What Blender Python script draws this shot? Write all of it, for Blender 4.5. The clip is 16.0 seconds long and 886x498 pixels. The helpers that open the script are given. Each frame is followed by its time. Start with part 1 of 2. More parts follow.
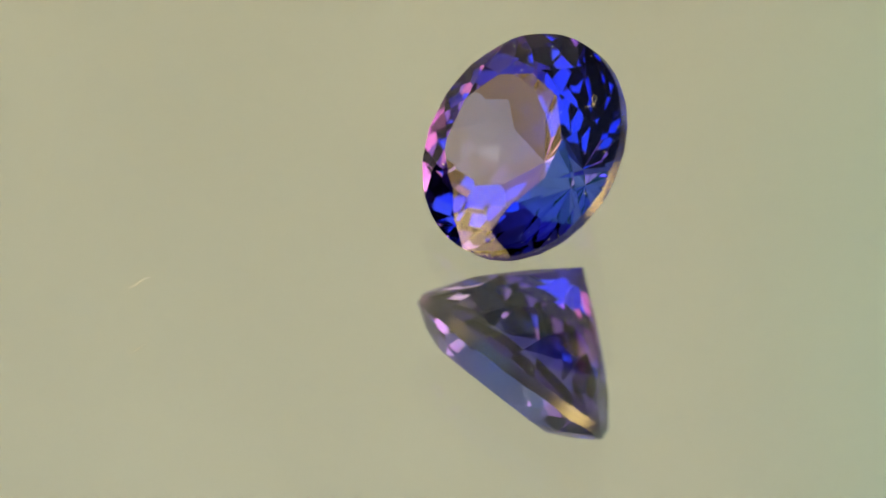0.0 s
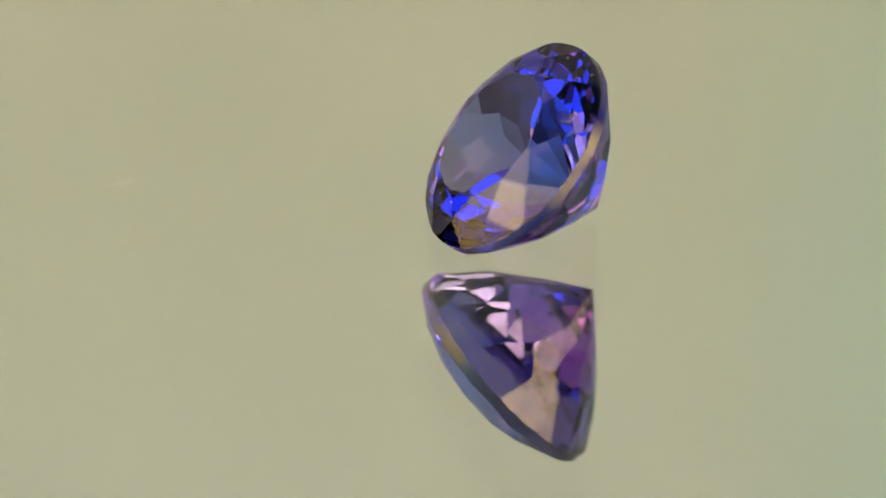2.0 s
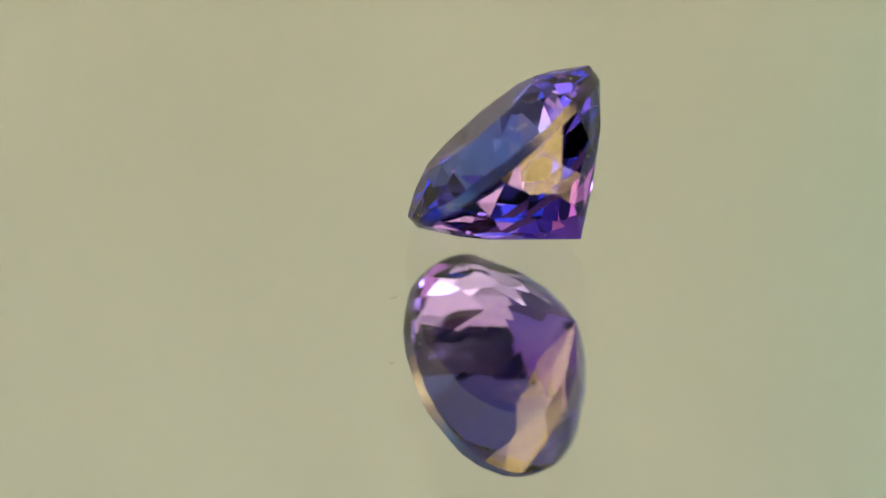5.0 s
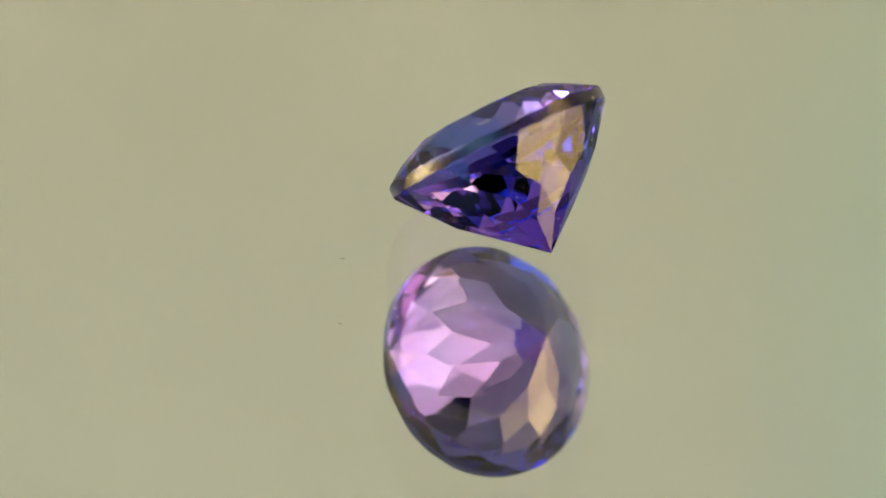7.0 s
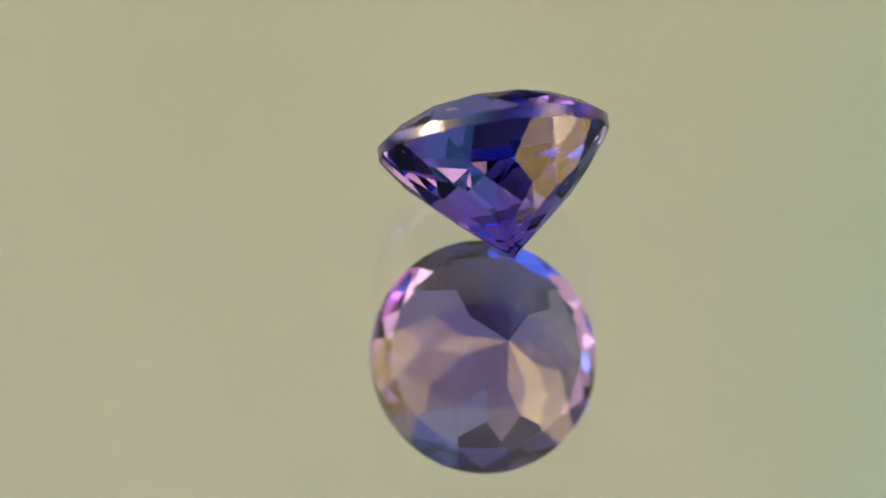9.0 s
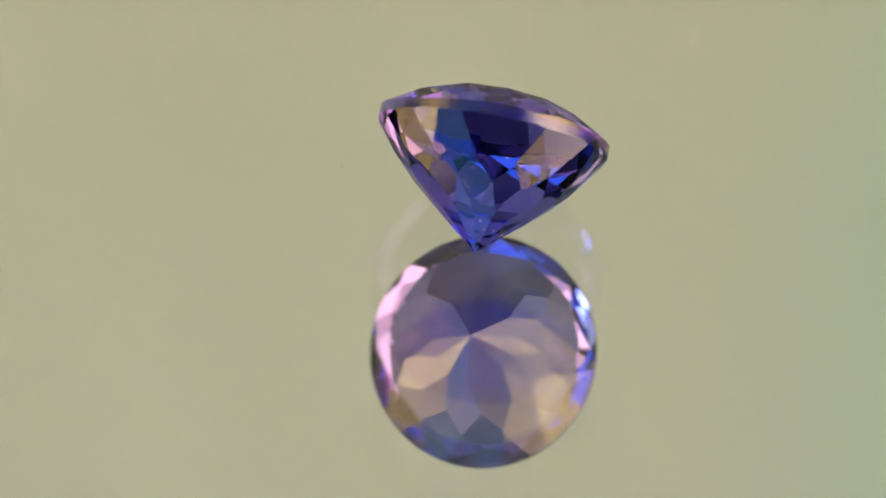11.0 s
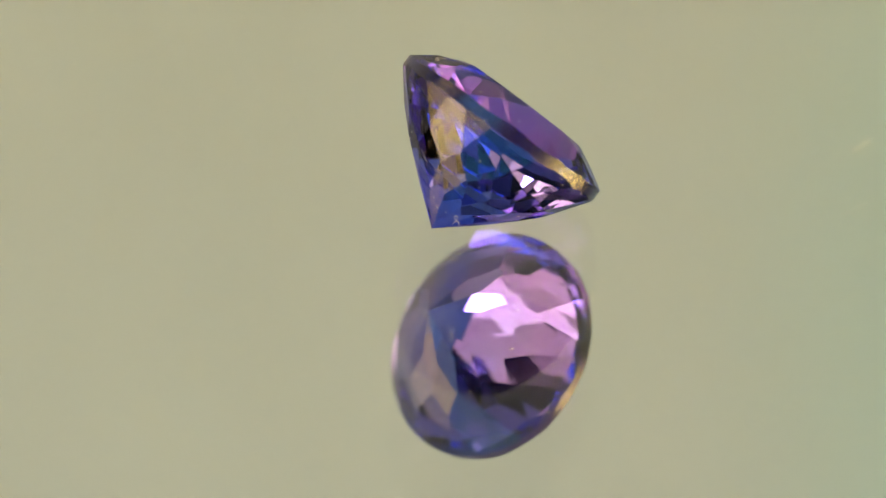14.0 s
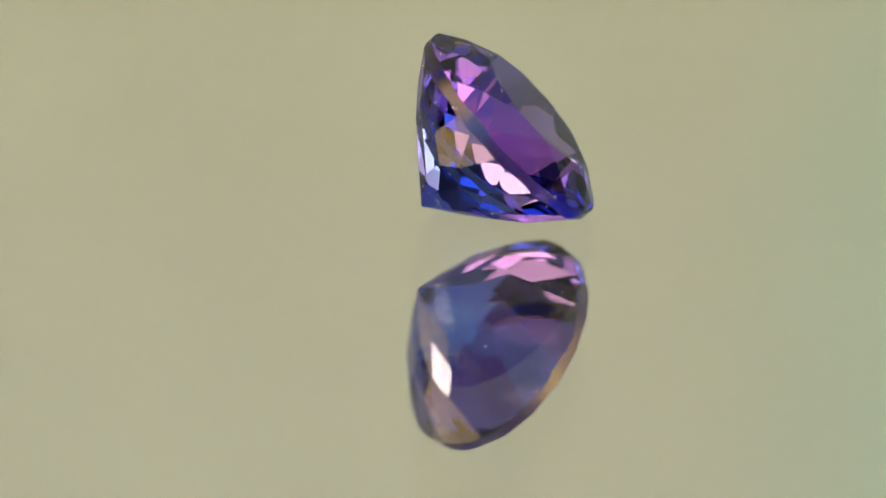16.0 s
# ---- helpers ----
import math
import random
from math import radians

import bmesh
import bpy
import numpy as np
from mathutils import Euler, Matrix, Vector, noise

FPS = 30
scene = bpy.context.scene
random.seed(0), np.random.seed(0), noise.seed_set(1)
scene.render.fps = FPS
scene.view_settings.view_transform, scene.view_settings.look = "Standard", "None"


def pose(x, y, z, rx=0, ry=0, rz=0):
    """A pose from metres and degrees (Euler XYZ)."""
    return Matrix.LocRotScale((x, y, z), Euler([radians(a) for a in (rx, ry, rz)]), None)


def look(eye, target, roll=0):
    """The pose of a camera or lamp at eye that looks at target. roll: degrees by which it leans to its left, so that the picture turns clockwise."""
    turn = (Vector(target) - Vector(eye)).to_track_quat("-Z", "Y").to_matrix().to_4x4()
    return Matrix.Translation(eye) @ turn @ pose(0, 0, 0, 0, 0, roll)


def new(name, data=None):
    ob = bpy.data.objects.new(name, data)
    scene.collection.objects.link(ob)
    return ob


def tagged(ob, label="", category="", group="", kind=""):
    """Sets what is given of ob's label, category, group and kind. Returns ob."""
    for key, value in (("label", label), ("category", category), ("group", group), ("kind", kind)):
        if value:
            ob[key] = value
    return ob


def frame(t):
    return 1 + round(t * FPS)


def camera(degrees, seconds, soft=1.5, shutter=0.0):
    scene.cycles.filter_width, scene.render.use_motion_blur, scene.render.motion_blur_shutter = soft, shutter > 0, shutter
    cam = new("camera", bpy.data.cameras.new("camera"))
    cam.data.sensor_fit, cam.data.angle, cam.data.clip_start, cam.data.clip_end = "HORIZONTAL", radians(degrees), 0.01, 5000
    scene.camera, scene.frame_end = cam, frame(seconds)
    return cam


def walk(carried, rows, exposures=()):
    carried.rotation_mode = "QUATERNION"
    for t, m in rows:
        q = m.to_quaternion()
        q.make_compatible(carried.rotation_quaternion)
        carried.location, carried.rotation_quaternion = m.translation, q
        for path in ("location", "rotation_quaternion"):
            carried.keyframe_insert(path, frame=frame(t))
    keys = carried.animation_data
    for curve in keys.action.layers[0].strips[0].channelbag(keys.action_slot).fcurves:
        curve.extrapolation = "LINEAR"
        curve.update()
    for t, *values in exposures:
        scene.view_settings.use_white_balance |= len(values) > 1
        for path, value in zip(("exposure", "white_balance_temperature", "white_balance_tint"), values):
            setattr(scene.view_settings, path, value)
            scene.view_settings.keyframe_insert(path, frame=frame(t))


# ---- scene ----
MM = 0.001
# One faceted stone, 8 mm across, lies on a slowly turning mirror of 3 mm glass; the camera stands still.
TURN = -12.762          # degrees a second, seen from above
SECONDS = 16.0
GLASS = 2.97 * MM

# ---- camera ----
ELEV, DIST, ROLL = radians(35.516), 217.343 * MM, 2.423
cam = camera(8.0, SECONDS, soft=1.5)
up = Vector((0, math.sin(ELEV), math.cos(ELEV)))
target = Vector((-2.213 * MM, 0, 0)) + up * (-1.246 * MM)
eye = target + Vector((0, -math.cos(ELEV), math.sin(ELEV))) * DIST
view = look(eye, target, ROLL)
walk(cam, [(0.0, view), (SECONDS, view)], exposures=[(0.0, 0.0), (6.3, 0.0), (7.0, -0.04), (8.0, -0.09), (9.0, -0.02), (11.0, 0.0), (SECONDS, 0.0)])
cam.data.dof.use_dof = True
cam.data.dof.focus_distance = DIST - 2.2 * MM
cam.data.dof.aperture_fstop = 36

# ---- light ----
world = bpy.data.worlds.new("room_air")
scene.world = world
world.use_nodes = True
world.node_tree.nodes["Background"].inputs[0].default_value = (0.5, 0.55, 0.7, 1)
world.node_tree.nodes["Background"].inputs[1].default_value = 0.02


def area_lamp(name, eye, target, size, watts, colour, size_y=None):
    d = bpy.data.lights.new(name, "AREA")
    d.energy, d.color, d.size = watts, colour, size
    if size_y:
        d.shape, d.size_y = "RECTANGLE", size_y
    ob = new(name, d)
    ob.matrix_world = look(eye, target)
    return ob


def around(azimuth, elevation, distance):
    """A place by its azimuth (0 behind the stone, 90 to the right) and elevation."""
    a, e = radians(azimuth), radians(elevation)
    return Vector((math.sin(a) * math.cos(e), math.cos(a) * math.cos(e), math.sin(e))) * distance


# two warm diffuser panels beside the stone, each with a brighter core and a bulb behind it
WARM = (1.0, 0.69, 0.20)
area_lamp("diffuser_left", around(-106, 21, 0.40), (0, 0, 0), 0.32, 1.08, WARM, 0.29)
area_lamp("diffuser_left_core", around(-104, 15, 0.398), (0, 0, 0), 0.17, 0.44, (1.0, 0.76, 0.24), 0.13)
area_lamp("bulb_left", around(-107.5, 18, 0.396), (0, 0, 0), 0.032, 0.75, (1.0, 0.88, 0.64), 0.040)
area_lamp("diffuser_right", around(111, 22, 0.40), (0, 0, 0), 0.40, 1.95, WARM, 0.31)
area_lamp("diffuser_right_core", around(112, 24, 0.398), (0, 0, 0), 0.20, 0.70, (1.0, 0.74, 0.20), 0.20)
area_lamp("bulb_right", around(114, 20, 0.396), (0, 0, 0), 0.026, 0.40, (1.0, 0.88, 0.62), 0.034)
# cool fill added behind the camera for the stone's blues; no window is built
area_lamp("window_behind", around(-150, 36, 0.60), (0, 0, 0), 0.46, 0.85, (0.20, 0.62, 1.0), 0.40)
# two unseen fills added to brighten the backdrop, turned away from the stone
for side in (-1, 1):
    area_lamp("backdrop_lamp", (0.05 * side, -0.04, 0.47), (0.30 * side, 0.30, 0.49), 0.26, 1.60, (0.92, 0.975, 1.0), 0.18)
# unseen cool fill added under the ceiling, its bounce gives the ambient light
area_lamp("ceiling_uplight", (-0.35, -0.4, 1.0), (-0.35, -0.4, 2.0), 0.6, 3.5, (0.42, 0.58, 1.0))


# ---- materials ----
def material(name):
    m = bpy.data.materials.new(name)
    m.use_nodes = True
    t = m.node_tree
    t.nodes.clear()
    out = t.nodes.new("ShaderNodeOutputMaterial")
    return m, t, out


def node(t, kind, **values):
    n = t.nodes.new(kind)
    for k, v in values.items():
        n.inputs[k.replace("_", " ")].default_value = v
    return n


def link(t, a, b):
    t.links.new(a, b)


def noise_ramp(t, scale, detail, stops, coord="Object"):
    co = t.nodes.new("ShaderNodeTexCoord")
    n = node(t, "ShaderNodeTexNoise", Scale=scale, Detail=detail)
    link(t, co.outputs[coord], n.inputs["Vector"])
    r = t.nodes.new("ShaderNodeValToRGB")
    r.color_ramp.elements[0].position, r.color_ramp.elements[0].color = stops[0][0], (*stops[0][1], 1)
    r.color_ramp.elements[1].position, r.color_ramp.elements[1].color = stops[-1][0], (*stops[-1][1], 1)
    link(t, n.outputs[0], r.inputs[0])
    return n, r


def gem_material(name, bodies, glosses, rough, bump, pale=None):
    """Tinted gem: refraction and Fresnel gloss. Two colours each, zoned from one side of the stone (-y) to the other (+y)."""
    m, t, out = material(name)
    co = t.nodes.new("ShaderNodeTexCoord")
    sep = t.nodes.new("ShaderNodeSeparateXYZ")
    link(t, co.outputs["Object"], sep.inputs[0])
    drift = node(t, "ShaderNodeTexNoise", Scale=350.0, Detail=2.0)
    link(t, co.outputs["Object"], drift.inputs["Vector"])
    zone = t.nodes.new("ShaderNodeMapRange")
    zone.inputs["From Min"].default_value, zone.inputs["From Max"].default_value = -0.003, 0.003
    link(t, sep.outputs["Y"], zone.inputs["Value"])
    soft = t.nodes.new("ShaderNodeMath")
    soft.operation = "MULTIPLY_ADD"
    soft.inputs[1].default_value, soft.inputs[2].default_value = 0.3, -0.15
    soft.use_clamp = False
    link(t, drift.outputs[0], soft.inputs[0])
    both = t.nodes.new("ShaderNodeMath")
    both.operation, both.use_clamp = "ADD", True
    link(t, zone.outputs[0], both.inputs[0])
    link(t, soft.outputs[0], both.inputs[1])
    refr = node(t, "ShaderNodeBsdfRefraction", Roughness=rough, IOR=1.69)
    refl = node(t, "ShaderNodeBsdfGlossy", Roughness=rough)
    for shader, pair in ((refr, bodies), (refl, glosses)):
        r = t.nodes.new("ShaderNodeValToRGB")
        r.color_ramp.elements[0].color, r.color_ramp.elements[1].color = (*pair[0], 1), (*pair[1], 1)
        link(t, both.outputs[0], r.inputs[0])
        colour = r.outputs[0]
        if pale and shader is refr:      # paler towards the girdle: the thin stone's short light path, put into colour
            side = t.nodes.new("ShaderNodeMapRange")
            side.inputs["From Min"].default_value, side.inputs["From Max"].default_value = 0.0009, 0.0026
            side.inputs["To Max"].default_value = 0.8
            link(t, sep.outputs["Z"], side.inputs["Value"])
            blend = t.nodes.new("ShaderNodeMix")
            blend.data_type = "RGBA"
            link(t, side.outputs[0], blend.inputs["Factor"])
            thin = t.nodes.new("ShaderNodeValToRGB")
            thin.color_ramp.elements[0].color, thin.color_ramp.elements[1].color = (*pale[0], 1), (*pale[1], 1)
            link(t, both.outputs[0], thin.inputs[0])
            for socket in blend.inputs:
                if socket.type == "RGBA" and socket.name == "B":
                    link(t, thin.outputs[0], socket)
                if socket.type == "RGBA" and socket.name == "A":
                    link(t, colour, socket)
            colour = [o for o in blend.outputs if o.type == "RGBA"][0]
        link(t, colour, shader.inputs["Color"])
    fres = node(t, "ShaderNodeFresnel", IOR=1.69)
    mix = t.nodes.new("ShaderNodeMixShader")
    link(t, fres.outputs[0], mix.inputs[0])
    link(t, refr.outputs[0], mix.inputs[1])
    link(t, refl.outputs[0], mix.inputs[2])
    link(t, mix.outputs[0], out.inputs[0])
    if bump:
        # ground, not polished: part of the light scatters at the skin
        frost = node(t, "ShaderNodeBsdfDiffuse", Color=(0.46, 0.40, 0.58, 1), Roughness=0.4)
        patch = node(t, "ShaderNodeTexNoise", Scale=1400.0, Detail=5.0)
        link(t, co.outputs["Object"], patch.inputs["Vector"])
        share = t.nodes.new("ShaderNodeMapRange")
        share.inputs["From Min"].default_value, share.inputs["From Max"].default_value = 0.35, 0.7
        share.inputs["To Min"].default_value, share.inputs["To Max"].default_value = 0.0, 0.05
        link(t, patch.outputs[0], share.inputs["Value"])
        ground = t.nodes.new("ShaderNodeMixShader")
        link(t, share.outputs[0], ground.inputs[0])
        link(t, mix.outputs[0], ground.inputs[1])
        link(t, frost.outputs[0], ground.inputs[2])
        link(t, ground.outputs[0], out.inputs[0])
        n = node(t, "ShaderNodeTexNoise", Scale=12000.0, Detail=5.0)
        squash = node(t, "ShaderNodeMapping", Scale=(1.0, 1.0, 0.3))
        link(t, co.outputs["Object"], squash.inputs["Vector"])
        link(t, squash.outputs[0], n.inputs["Vector"])
        b = node(t, "ShaderNodeBump", Strength=bump, Distance=0.00002)
        link(t, n.outputs[0], b.inputs["Height"])
        for s in (refr, refl, fres):
            link(t, b.outputs[0], s.inputs["Normal"])
    return m


VIOLET, BLUE = (0.62, 0.29, 0.96), (0.30, 0.48, 0.95)
PALE = ((0.54, 0.56, 0.94), (0.59, 0.46, 0.94))
GLOSS = ((0.63, 0.60, 0.91), (0.63, 0.60, 0.91))
PAVILION = gem_material("blue_violet_gem_pavilion", (BLUE, VIOLET), GLOSS, 0.0, 0, PALE)
# table tinted paler than the body: brighter see-through light put into its colour
TABLE_GEM = gem_material("gem_table_see_through_tint", ((0.86, 0.74, 0.93), (0.80, 0.77, 0.93)), GLOSS, 0.0, 0)
CROWN_GEM = gem_material("blue_violet_gem_crown", (VIOLET, BLUE), GLOSS, 0.0, 0)
GIRDLE = gem_material("blue_violet_gem_frosted", ((0.20, 0.11, 0.42), (0.12, 0.17, 0.44)), ((0.92, 0.88, 1.0), (0.92, 0.88, 1.0)), 0.12, 0.6)


def mirror_materials():
    m, t, out = material("mirror_glass")
    g = node(t, "ShaderNodeBsdfGlass", Color=(0.985, 0.995, 0.985, 1), Roughness=0.0, IOR=1.52)
    link(t, g.outputs[0], out.inputs[0])
    s, t, out = material("mirror_silvering")
    b = node(t, "ShaderNodeBsdfGlossy", Color=(0.93, 0.935, 0.915, 1), Roughness=0.0)
    link(t, b.outputs[0], out.inputs[0])
    return m, s


MIRROR_GLASS, SILVER = mirror_materials()


def rough_material(name, a, b, scale, rough=0.8, bump=0.15):
    m, t, out = material(name)
    p = node(t, "ShaderNodeBsdfPrincipled", Roughness=rough)
    n, r = noise_ramp(t, scale, 5.0, [(0.3, a), (0.7, b)])
    link(t, r.outputs[0], p.inputs["Base Color"])
    fine = node(t, "ShaderNodeTexNoise", Scale=scale * 30, Detail=4.0)
    co = t.nodes.new("ShaderNodeTexCoord")
    link(t, co.outputs["Object"], fine.inputs["Vector"])
    bp = node(t, "ShaderNodeBump", Strength=bump, Distance=0.0005)
    link(t, fine.outputs[0], bp.inputs["Height"])
    link(t, bp.outputs[0], p.inputs["Normal"])
    link(t, p.outputs[0], out.inputs[0])
    return m


def backdrop_material():
    """Olive-beige paper, a little greener towards one side, with faint mottling and paper grain."""
    m, t, out = material("olive_beige_paper")
    p = node(t, "ShaderNodeBsdfPrincipled", Roughness=0.85)
    co = t.nodes.new("ShaderNodeTexCoord")
    sep = t.nodes.new("ShaderNodeSeparateXYZ")
    link(t, co.outputs["Object"], sep.inputs[0])
    n = node(t, "ShaderNodeTexNoise", Scale=14.0, Detail=3.0)
    link(t, co.outputs["Object"], n.inputs["Vector"])
    push = t.nodes.new("ShaderNodeMath")
    push.operation = "MULTIPLY_ADD"
    push.inputs[1].default_value = 0.03
    link(t, n.outputs[0], push.inputs[0])
    link(t, sep.outputs["X"], push.inputs[2])
    r = t.nodes.new("ShaderNodeValToRGB")
    e = r.color_ramp.elements
    e[0].position, e[0].color = 0.044, (0.620, 0.617, 0.510, 1)
    e[1].position, e[1].color = 0.077, (0.525, 0.628, 0.522, 1)
    link(t, push.outputs[0], r.inputs[0])
    link(t, r.outputs[0], p.inputs["Base Color"])
    fine = node(t, "ShaderNodeTexNoise", Scale=400.0, Detail=4.0)
    link(t, co.outputs["Object"], fine.inputs["Vector"])
    bp = node(t, "ShaderNodeBump", Strength=0.12, Distance=0.0004)
    link(t, fine.outputs[0], bp.inputs["Height"])
    link(t, bp.outputs[0], p.inputs["Normal"])
    link(t, p.outputs[0], out.inputs[0])
    return m


BACKDROP = backdrop_material()
WALL = rough_material("black_wall_cloth", (0.022, 0.022, 0.025), (0.03, 0.03, 0.033), 4.0)
CEIL = rough_material("white_ceiling_paint", (0.70, 0.70, 0.70), (0.76, 0.76, 0.76), 4.0)
TABLE = rough_material("brown_table_wood", (0.16, 0.10, 0.05), (0.24, 0.15, 0.08), 9.0, 0.5)
BACKING = rough_material("grey_mirror_backing_paint", (0.2, 0.2, 0.2), (0.25, 0.25, 0.25), 60.0)


# ---- helpers for meshes ----
def mesh_object(name, bm, mats, parent=None):
    me = bpy.data.meshes.new(name)
    bm.to_mesh(me)
    bm.free()
    for m in mats if isinstance(mats, (list, tuple)) else [mats]:
        me.materials.append(m)
    ob = new(name, me)
    ob.parent = parent
    return ob


def part(name, bm, mat, parent, label=""):
    return tagged(mesh_object(name, bm, mat, parent), label)


def box(x0, y0, z0, x1, y1, z1):
    bm = bmesh.new()
    bmesh.ops.create_cube(bm, size=1)
    bmesh.ops.scale(bm, vec=(x1 - x0, y1 - y0, z1 - z0), verts=bm.verts)
    bmesh.ops.translate(bm, vec=((x0 + x1) / 2, (y0 + y1) / 2, (z0 + z1) / 2), verts=bm.verts)
    return bm


# ---- room ----
FLOOR = -0.75
TOP = -GLASS - 3 * MM      # table top
tagged(mesh_object("floor", box(-1.6, -1.6, FLOOR - 0.1, 1.6, 1.3, FLOOR), WALL), "black floor of the studio", "floor", kind="structure")
tagged(mesh_object("ceiling", box(-1.6, -1.6, 1.6, 1.6, 1.3, 1.7), CEIL), "plain white ceiling of the studio", "ceiling", kind="structure")
for n, b in (("wall_north", (-1.6, 1.2, FLOOR, 1.6, 1.3, 1.6)), ("wall_south", (-1.6, -1.6, FLOOR, 1.6, -1.5, 1.6)),
             ("wall_east", (1.5, -1.5, FLOOR, 1.6, 1.2, 1.6)), ("wall_west", (-1.6, -1.5, FLOOR, -1.5, 1.2, 1.6))):
    tagged(mesh_object(n, box(*b), WALL), "plain black studio wall", "wall", kind="structure")


def backdrop():
    """A sheet of paper bent round the far side of the mirror, rising from the table in a soft curve."""
    bm = bmesh.new()
    prof = [(0.17, 0.001), (0.22, 0.001), (0.27, 0.001), (0.32, 0.001)]
    for i in range(1, 11):
        a = radians(84) * i / 10
        prof.append((0.32 + 0.10 * math.sin(a), 0.001 + 0.10 * (1 - math.cos(a))))
    y, z = prof[-1]
    for i in range(1, 9):
        prof.append((y + 0.008 * i, z + 0.072 * i))
    rows = []
    for r, z in prof:
        rows.append([bm.verts.new((r * math.sin(a), r * math.cos(a), z + TOP)) for a in np.linspace(radians(-65), radians(65), 34)])
    for a, b in zip(rows, rows[1:]):
        for i in range(len(a) - 1):
            bm.faces.new((a[i], a[i + 1], b[i + 1], b[i]))
    bmesh.ops.solidify(bm, geom=bm.faces[:], thickness=0.0008)
    for f in bm.faces:
        f.smooth = True
    return mesh_object("backdrop", bm, BACKDROP)


tagged(backdrop(), "plain olive-beige paper backdrop curving up behind the mirror", "backdrop", kind="structure")
tagged(mesh_object("tabletop", box(-0.6, -0.5, TOP - 0.03, 0.6, 0.6, TOP), TABLE), "brown wooden table under the mirror", "table", kind="structure")


# ---- mirror ----
def mirror():
    thing = new("round_mirror")
    bm = bmesh.new()
    bmesh.ops.create_cone(bm, cap_ends=True, segments=128, radius1=0.095, radius2=0.095, depth=GLASS)
    bmesh.ops.translate(bm, vec=(0, 0, -GLASS / 2), verts=bm.verts)
    for f in bm.faces:
        f.material_index = 1 if f.normal.z < -0.5 else 0
    part("glass_plate", bm, [MIRROR_GLASS, SILVER], thing, "clear glass plate silvered underneath")
    bm = bmesh.new()
    bmesh.ops.create_cone(bm, cap_ends=True, segments=128, radius1=0.0945, radius2=0.0945, depth=2.9 * MM)
    bmesh.ops.translate(bm, vec=(0, 0, TOP + 1.45 * MM + 0.00002), verts=bm.verts)
    part("backing_board", bm, BACKING, thing, "grey painted backing board")
    return tagged(thing, "round back-silvered glass mirror turning slowly under the gemstone", "mirror")


MIRROR = mirror()


# ---- gemstone ----
R, PAV, GIRD, CROWN = 4.0, 3.933, 0.469, 0.888     # mm
OVAL = (1.008, 0.992, 1.0)                          # not quite round
LEAN, PSI, CX, CY = 46.596, 219.697, 2.724, 1.392
OFF_CENTRE = Vector((0.02, -0.07, 0))               # the point sits a little off the axis
# cut by hand: the azimuths of the pavilion's thirteen mains, of the table's ten corners and of the ten star tips
MAINS = (357, 28, 56.5, 83, 110, 136.5, 164.6, 191.8, 219.2, 247, 269.5, 296, 326)
CORNERS = (18, 50, 81, 115.5, 157, 195, 229.7, 264.3, 305, 339.5)
TIPS = (27.5, 61, 94, 131, 172, 208, 243, 281, 318, 354.5)
TIP_RISE = (0, -0.022, 0.026, 0, 0, 0, 0, 0, 0, 0)   # two of them miss their height


def grind(bm, co, n):
    """Grind one facet: cut away all that lies beyond the plane through co with the outward normal n."""
    res = bmesh.ops.bisect_plane(bm, geom=bm.verts[:] + bm.edges[:] + bm.faces[:], dist=1e-5, plane_co=co, plane_no=n, clear_outer=True)
    edges = [e for e in res["geom_cut"] if isinstance(e, bmesh.types.BMEdge) and e.is_boundary]
    if len(edges) > 2:
        bmesh.ops.edgeloop_fill(bm, edges=edges)


def cut(bm, azimuth, slope, radius, height, down, off=0.0):
    """A facet through (radius, height) on that azimuth, rising (down) or falling outwards. slope is its tangent."""
    a, s = radians(azimuth), math.atan(slope)
    n = Vector((math.sin(s) * math.cos(a), math.sin(s) * math.sin(a), -math.cos(s) if down else math.cos(s)))
    grind(bm, Vector((radius * math.cos(a), radius * math.sin(a), height)) + OFF_CENTRE * off, n)


def ring_point(azimuth, radius, height):
    return Vector((radius * math.cos(radians(azimuth)), radius * math.sin(radians(azimuth)), height))


def cut_through(bm, p, q, r):
    """A crown facet through three places."""
    n = (q - p).cross(r - p).normalized()
    grind(bm, p, n if n.z > 0 else -n)


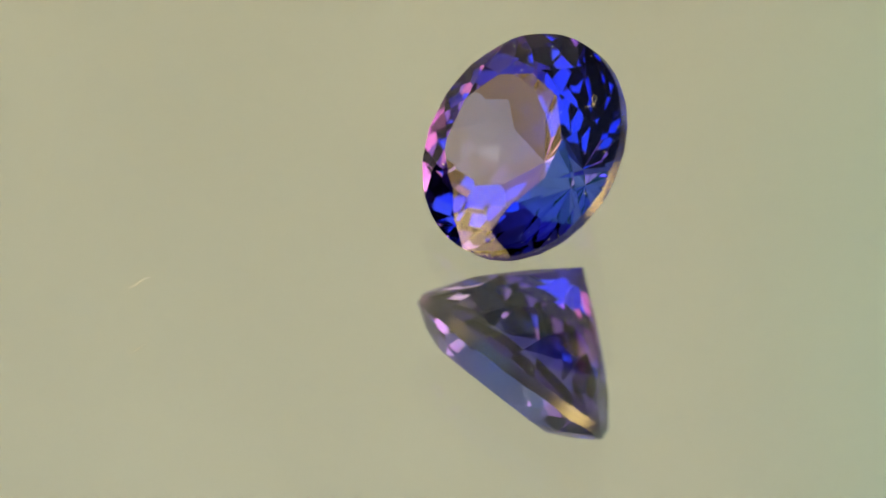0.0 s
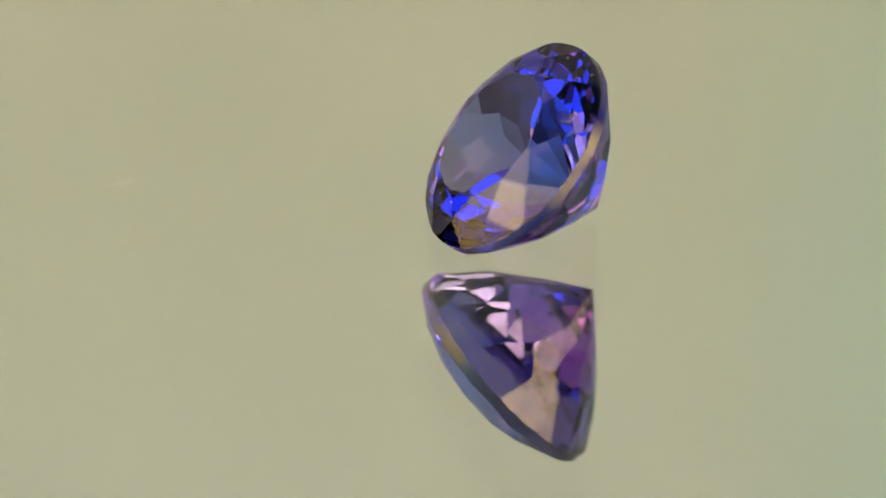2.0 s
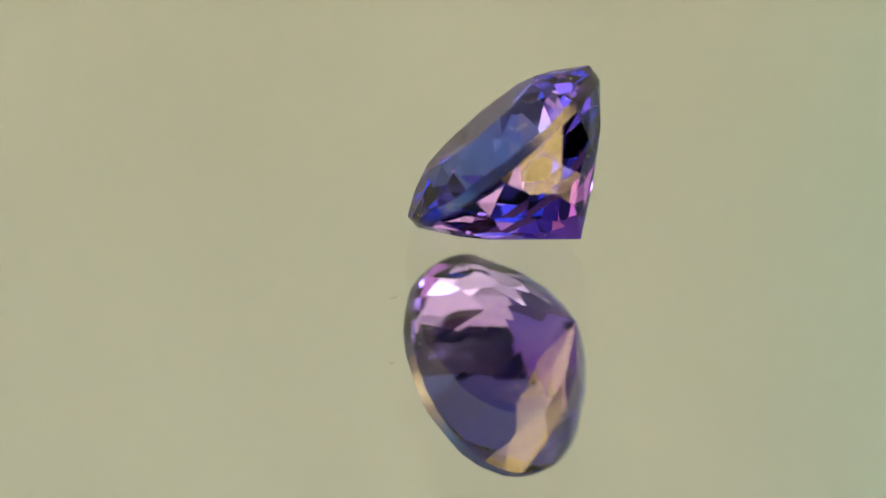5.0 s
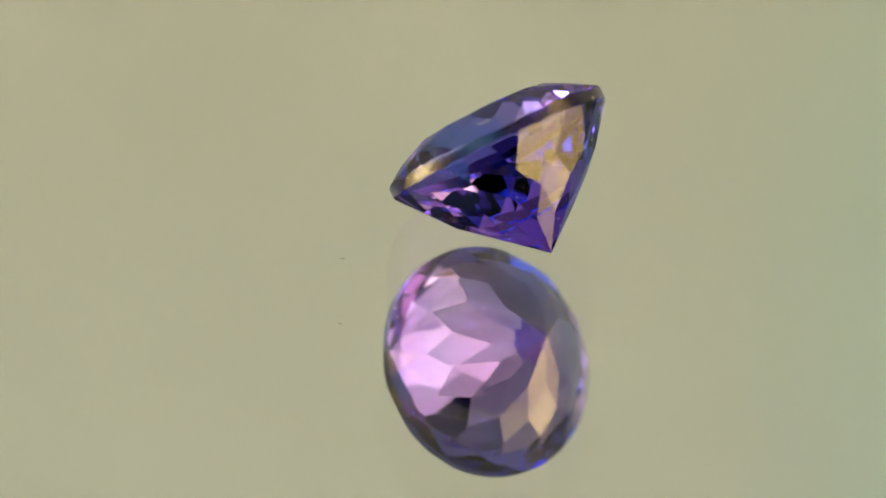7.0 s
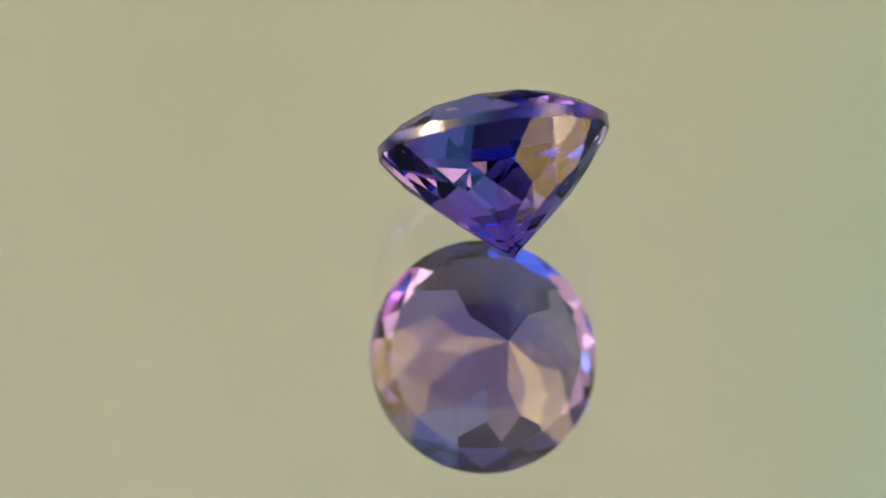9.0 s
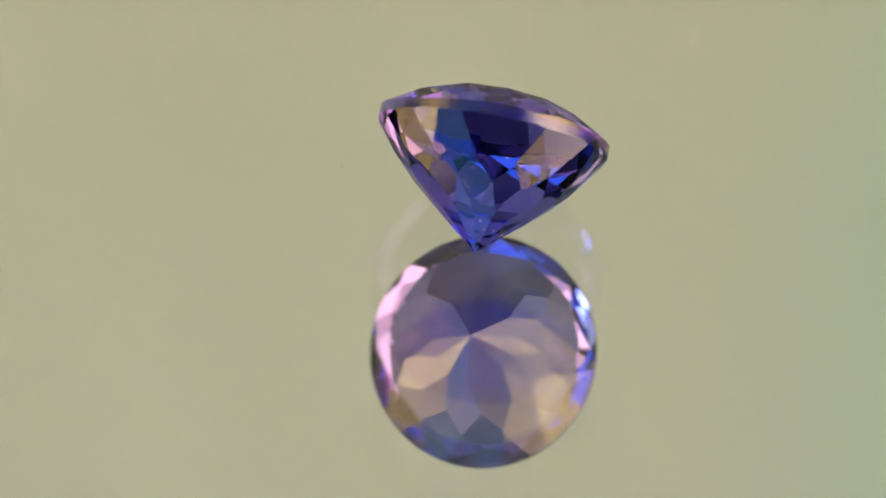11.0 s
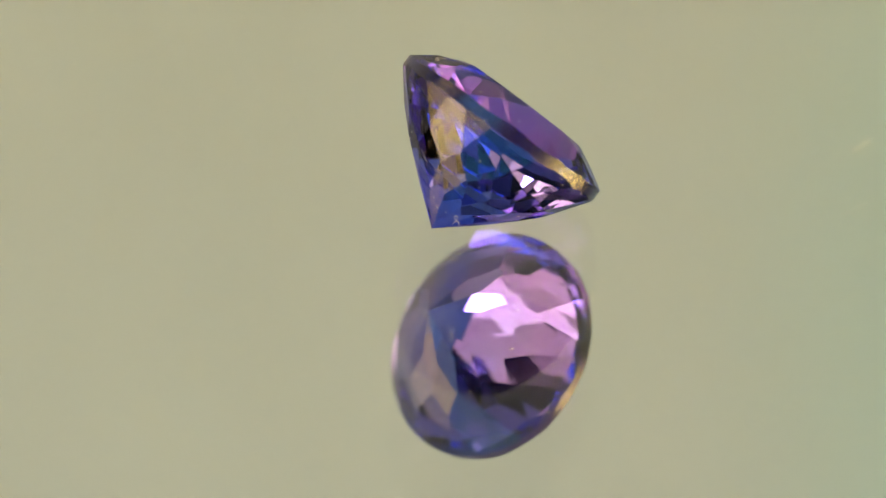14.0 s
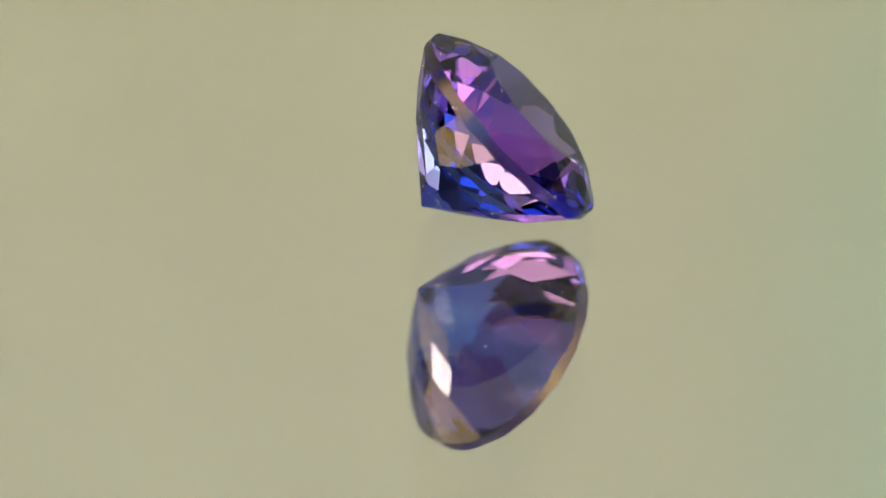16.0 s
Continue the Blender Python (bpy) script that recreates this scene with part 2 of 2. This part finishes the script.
def gemstone():
    rng = random.Random(7)
    bm = bmesh.new()
    bmesh.ops.create_cone(bm, cap_ends=True, segments=120, radius1=R, radius2=R, depth=8.0)
    bmesh.ops.translate(bm, vec=(0, 0, 3.0), verts=bm.verts)
    top, knee = PAV + GIRD + CROWN, PAV + GIRD
    wob = lambda k: rng.uniform(-k, k)
    # pavilion: thirteen mains to the point, thirteen kites between them, thirteen outer kites over the mains, thirteen girdle triangles
    r1, r2, k3 = 1.42, 2.44, 1.44
    h = radians(180 / 13)
    k2 = (r2 - r1 * math.cos(h)) / (r2 * math.cos(h) - r1)
    r3 = (r2 - k3 * r2 - r1 * math.cos(h) + k2 * r1) / (k2 - k3 * math.cos(h))
    z3 = r1 * math.cos(h) + k2 * (r3 - r1)
    rim = r2 + k3 * (R * math.cos(radians(5.8)) - r2)
    t1 = PAV / rim
    k4 = (rim + 0.02 - z3) / (R * math.cos(radians(8)) - r3)
    for i, a in enumerate(MAINS):
        b = (MAINS[(i + 1) % 13] - a) % 360 / 2
        cut(bm, a, t1, 0, abs(wob(0.006)), True, 1.0)
        cut(bm, a + wob(0.4), t1 * k3 * (1 + wob(0.006)), r2, r2 * t1 + wob(0.012), True, 0.5)
        cut(bm, a + b + wob(0.4), t1 * k2 * (1 + wob(0.004)), r1, r1 * t1 * math.cos(radians(b)) + wob(0.008), True, 1.0)
        cut(bm, a + b + wob(0.8), t1 * k4 * (1 + wob(0.02)), r3, z3 * t1 + wob(0.015), True)
    # crown: ten stars round the table, ten kites at its corners, ten girdle triangles under the star tips
    rt, rs = 2.41, 3.2
    fall = CROWN / (R * math.cos(radians(6)) - rt)
    za = top - fall * (rs * math.cos(radians(18)) - rt)
    under = (za - knee) / (R * math.cos(radians(11.5)) - rs)
    corner = [ring_point(a, rt, top) for a in CORNERS]
    tip = [ring_point(a, rs, za + rise + wob(0.01)) for a, rise in zip(TIPS, TIP_RISE)]
    for i in range(10):
        cut_through(bm, corner[i], corner[(i + 1) % 10], tip[i])
        cut_through(bm, corner[i], tip[i], tip[i - 1])
        cut(bm, TIPS[i] - 1 + wob(1.0), under * (1 + wob(0.02)), rs, za + 0.005, False)
    cut(bm, 345, math.tan(radians(1.6)), 0, top - 0.01, False)
    bmesh.ops.scale(bm, vec=OVAL, verts=bm.verts)
    bm.normal_update()
    # worn edges, a little wider along the ground girdle
    for rim, width in ((True, 0.018), (False, 0.007)):
        worn = [e for e in bm.edges if len(e.link_faces) == 2 and any(abs(f.normal.z) < 0.05 for f in e.link_faces) == rim
                and not all(abs(f.normal.z) < 0.05 for f in e.link_faces) and e.calc_face_angle(0) > radians(2.5) and e.calc_length() > (0.02 if rim else 0.12)]
        bmesh.ops.bevel(bm, geom=worn, offset=width, segments=3 if rim else 1, affect="EDGES", profile=0.5, clamp_overlap=True)
        bm.normal_update()
    bmesh.ops.scale(bm, vec=(MM, MM, MM), verts=bm.verts)
    bm.normal_update()
    thing = new("gemstone")
    for name, test, mat, label in (
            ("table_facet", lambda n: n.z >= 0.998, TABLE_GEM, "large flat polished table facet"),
            ("crown", lambda n: 0.05 <= n.z < 0.998, CROWN_GEM, "ten-fold crown of kite and triangular facets"),
            ("girdle", lambda n: abs(n.z) < 0.05, GIRDLE, "frosted girdle band with fine streaks"),
            ("pavilion", lambda n: n.z <= -0.05, PAVILION, "thirteen-fold pavilion of kite facets coming to a point")):
        piece = bm.copy()
        bmesh.ops.delete(piece, geom=[f for f in piece.faces if not test(f.normal)], context="FACES")
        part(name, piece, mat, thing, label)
    bm.free()
    return tagged(thing, "round faceted blue-violet transparent gemstone leaning on its pavilion on the mirror", "gemstone")


GEMSTONE = gemstone()
tilt = Euler((0, radians(LEAN), 0)).to_matrix()
FACETS = [(p.data.vertices[f.vertices[0]].co.copy(), f.normal.copy()) for p in GEMSTONE.children for f in p.data.polygons if f.area > 0.05e-6]
LIFT = -min((tilt @ v.co).z for p in GEMSTONE.children for v in p.data.vertices)
REST = pose(CX * MM, CY * MM, 0, 0, 0, PSI) @ pose(0, 0, LIFT + 0.000002, 0, LEAN, 0)


# ---- lint and dust ----
def lint_material(name, colour):
    m, t, out = material(name)
    p = node(t, "ShaderNodeBsdfPrincipled", Roughness=0.6)
    n, r = noise_ramp(t, 20000.0, 2.0, [(0.3, colour), (0.7, tuple(c * 0.8 for c in colour))])
    link(t, r.outputs[0], p.inputs["Base Color"])
    link(t, p.outputs[0], out.inputs[0])
    return m


PALE_LINT = lint_material("pale_lint", (0.75, 0.72, 0.66))
DARK_LINT = lint_material("dark_lint", (0.06, 0.06, 0.05))
DUST = lint_material("pale_dust", (0.9, 0.89, 0.86))


def smooth_path(points, steps=6):
    """A Catmull-Rom curve through the points."""
    p = [Vector(q) for q in points]
    p = [p[0] * 2 - p[1], *p, p[-1] * 2 - p[-2]]
    out = []
    for a, b, c, d in zip(p, p[1:], p[2:], p[3:]):
        for i in range(steps):
            u = i / steps
            out.append(0.5 * (2 * b + (c - a) * u + (2 * a - 5 * b + 4 * c - d) * u * u + (3 * b - a - 3 * c + d) * u ** 3))
    return out + [p[-2]]


def fibre(path, radius, mat, label):
    """A hair-thin bent fibre: a six-sided tube, tapered at both ends. Millimetres."""
    bm = bmesh.new()
    rings = []
    for i, p in enumerate(path):
        d = (path[min(i + 1, len(path) - 1)] - path[max(i - 1, 0)]).normalized()
        u = d.orthogonal().normalized()
        v = d.cross(u)
        k = radius * (0.35 if i in (0, len(path) - 1) else 1.0)
        rings.append([bm.verts.new((p + (u * math.cos(j * math.pi / 3) + v * math.sin(j * math.pi / 3)) * k) * MM) for j in range(6)])
    for a, b in zip(rings, rings[1:]):
        for j in range(6):
            bm.faces.new((a[j], a[(j + 1) % 6], b[(j + 1) % 6], b[j]))
    bm.faces.new(rings[0][::-1])
    bm.faces.new(rings[-1])
    return tagged(mesh_object("lint_fibre", bm, mat), label, "lint", "lint fibres")


def seat(place):
    """The nearest place on the stone's skin, and the facet's normal there. Millimetres."""
    best = None
    for v, n in FACETS:
        gap = (Vector(place) - v / MM).dot(n)
        if best is None or gap > best[0]:
            best = (gap, n)
    return Vector(place) - best[1] * best[0], best[1]


def on_facet(centre, up_hint, shape):
    """Points (right, up) in millimetres laid on a facet."""
    centre, n = seat(centre)
    u = (Vector(up_hint) - n * n.dot(Vector(up_hint))).normalized()
    r = u.cross(n)
    return smooth_path([Vector(centre) + n * 0.012 + r * x + u * y for x, y in shape])


ON_GEM, ON_MIRROR = [], []
ON_GEM.append(fibre(on_facet((-2.63, 1.98, 4.885), (-0.828, -0.474, 0.301),
                             [(-0.32, -0.16), (-0.20, -0.10), (-0.02, -0.05), (0.06, 0.08), (0.07, 0.30), (0.0, 0.38), (-0.06, 0.24), (-0.05, 0.06), (0.0, -0.05), (0.04, -0.12)]),
                    0.0046, PALE_LINT, "pale looped lint fibre stuck to the gemstone's crown"))
ON_GEM.append(fibre(on_facet((-0.18, -0.84, 0.77), (-0.301, 0.418, 0.857),
                             [(-0.16, -0.26), (-0.06, -0.10), (0.06, 0.06), (0.10, 0.22), (0.02, 0.28), (-0.03, 0.18), (0.02, 0.02), (0.10, -0.14), (0.06, -0.26)]),
                    0.0046, PALE_LINT, "pale hooked lint fibre clinging near the gemstone's point"))
ON_GEM.append(fibre(on_facet((-2.12, 0.29, 1.95), (-0.205, 0.199, 0.958),
                             [(-0.12, 0.20), (-0.04, 0.10), (-0.02, -0.02), (0.04, -0.14), (0.10, -0.20)]),
                    0.0048, PALE_LINT, "pale curved lint fibre on the gemstone's pavilion"))
ON_MIRROR.append(fibre(smooth_path([(-12.75, -5.20, 0.015), (-12.5, -5.02, 0.02), (-12.35, -4.78, 0.03), (-12.15, -4.58, 0.02), (-11.98, -4.55, 0.015)]),
                       0.014, PALE_LINT, "pale lint fibre lying on the mirror"))
ON_MIRROR.append(fibre(smooth_path([(2.885, -5.75, 0.012), (2.89, -5.65, 0.015), (2.905, -5.56, 0.012)]),
                       0.012, DARK_LINT, "short dark lint fibre lying on the mirror"))


def specks(name, places, mat, label):
    """Loose dust grains, tiny uneven lumps: (place, size) in millimetres."""
    rng = random.Random(3)
    bm = bmesh.new()
    for p, k in places:
        made = bmesh.ops.create_icosphere(bm, subdivisions=1, radius=k)["verts"]
        for v in made:
            v.co = Vector((v.co.x * rng.uniform(0.7, 1.5), v.co.y * rng.uniform(0.6, 1.2), v.co.z * rng.uniform(0.6, 1.0))) + Vector(p)
    bmesh.ops.scale(bm, vec=(MM, MM, MM), verts=bm.verts)
    return tagged(mesh_object(name, bm, mat), label, "dust", kind="stuff")


def gem_dust():
    rng = random.Random(11)
    out = [((-2.88, -1.02, 2.86), 0.022), ((-3.48, -1.98, 4.02), 0.022), ((-3.45, -2.02, 4.06), 0.016), ((-3.50, -1.95, 3.97), 0.012),
           ((-3.43, -2.06, 4.0), 0.010), ((-2.93, 0.57, 2.79), 0.011)]
    out = [(seat(p)[0], k) for p, k in out]
    hull = [p.data for p in GEMSTONE.children if p.name.startswith(("pavilion", "crown", "table_facet"))]
    for me in hull:
        faces = [f for f in me.polygons if f.area > 0.15e-6]
        for f in faces:
            for i in range(2):
                if rng.random() < 0.42:
                    w = [rng.random() ** 2 for v in f.vertices]
                    c = sum((me.vertices[v].co * k for v, k in zip(f.vertices, w)), Vector()) / sum(w)
                    out.append((c / MM + f.normal * 0.004, rng.choice((0.008, 0.012, 0.017, 0.024))))
    return out


def mirror_dust():
    rng = random.Random(5)
    out = [((-7.86, -5.0, 0.006), 0.016), ((7.75, -11.1, 0.006), 0.018), ((9.17, -13.18, 0.006), 0.018), ((12.99, -12.72, 0.006), 0.016),
           ((8.28, 1.07, 0.006), 0.014), ((-8.27, 0.28, 0.006), 0.014), ((3.96, 8.65, 0.006), 0.012)]
    for i in range(60):
        a, r = rng.uniform(0, 6.283), 22 * math.sqrt(rng.random())
        out.append(((r * math.cos(a), r * math.sin(a), 0.004), rng.uniform(0.004, 0.009)))
    return out


ON_GEM.append(specks("dust_on_gemstone", gem_dust(), DUST, "tiny pale dust grains clinging to the gemstone's facets"))
ON_MIRROR.append(specks("dust_on_mirror", mirror_dust(), DUST, "sparse tiny pale dust grains on the mirror"))


# ---- movement ----
def motions():
    steps = [i * 0.5 for i in range(int(SECONDS * 2) + 1)]
    walk(MIRROR, [(t, pose(0, 0, 0, 0, 0, TURN * t)) for t in steps])
    for thing in (GEMSTONE, *ON_GEM):
        walk(thing, [(t, pose(0, 0, 0, 0, 0, TURN * t) @ REST) for t in steps])
    for thing in ON_MIRROR:
        walk(thing, [(t, pose(0, 0, 0, 0, 0, TURN * t)) for t in steps])


motions()
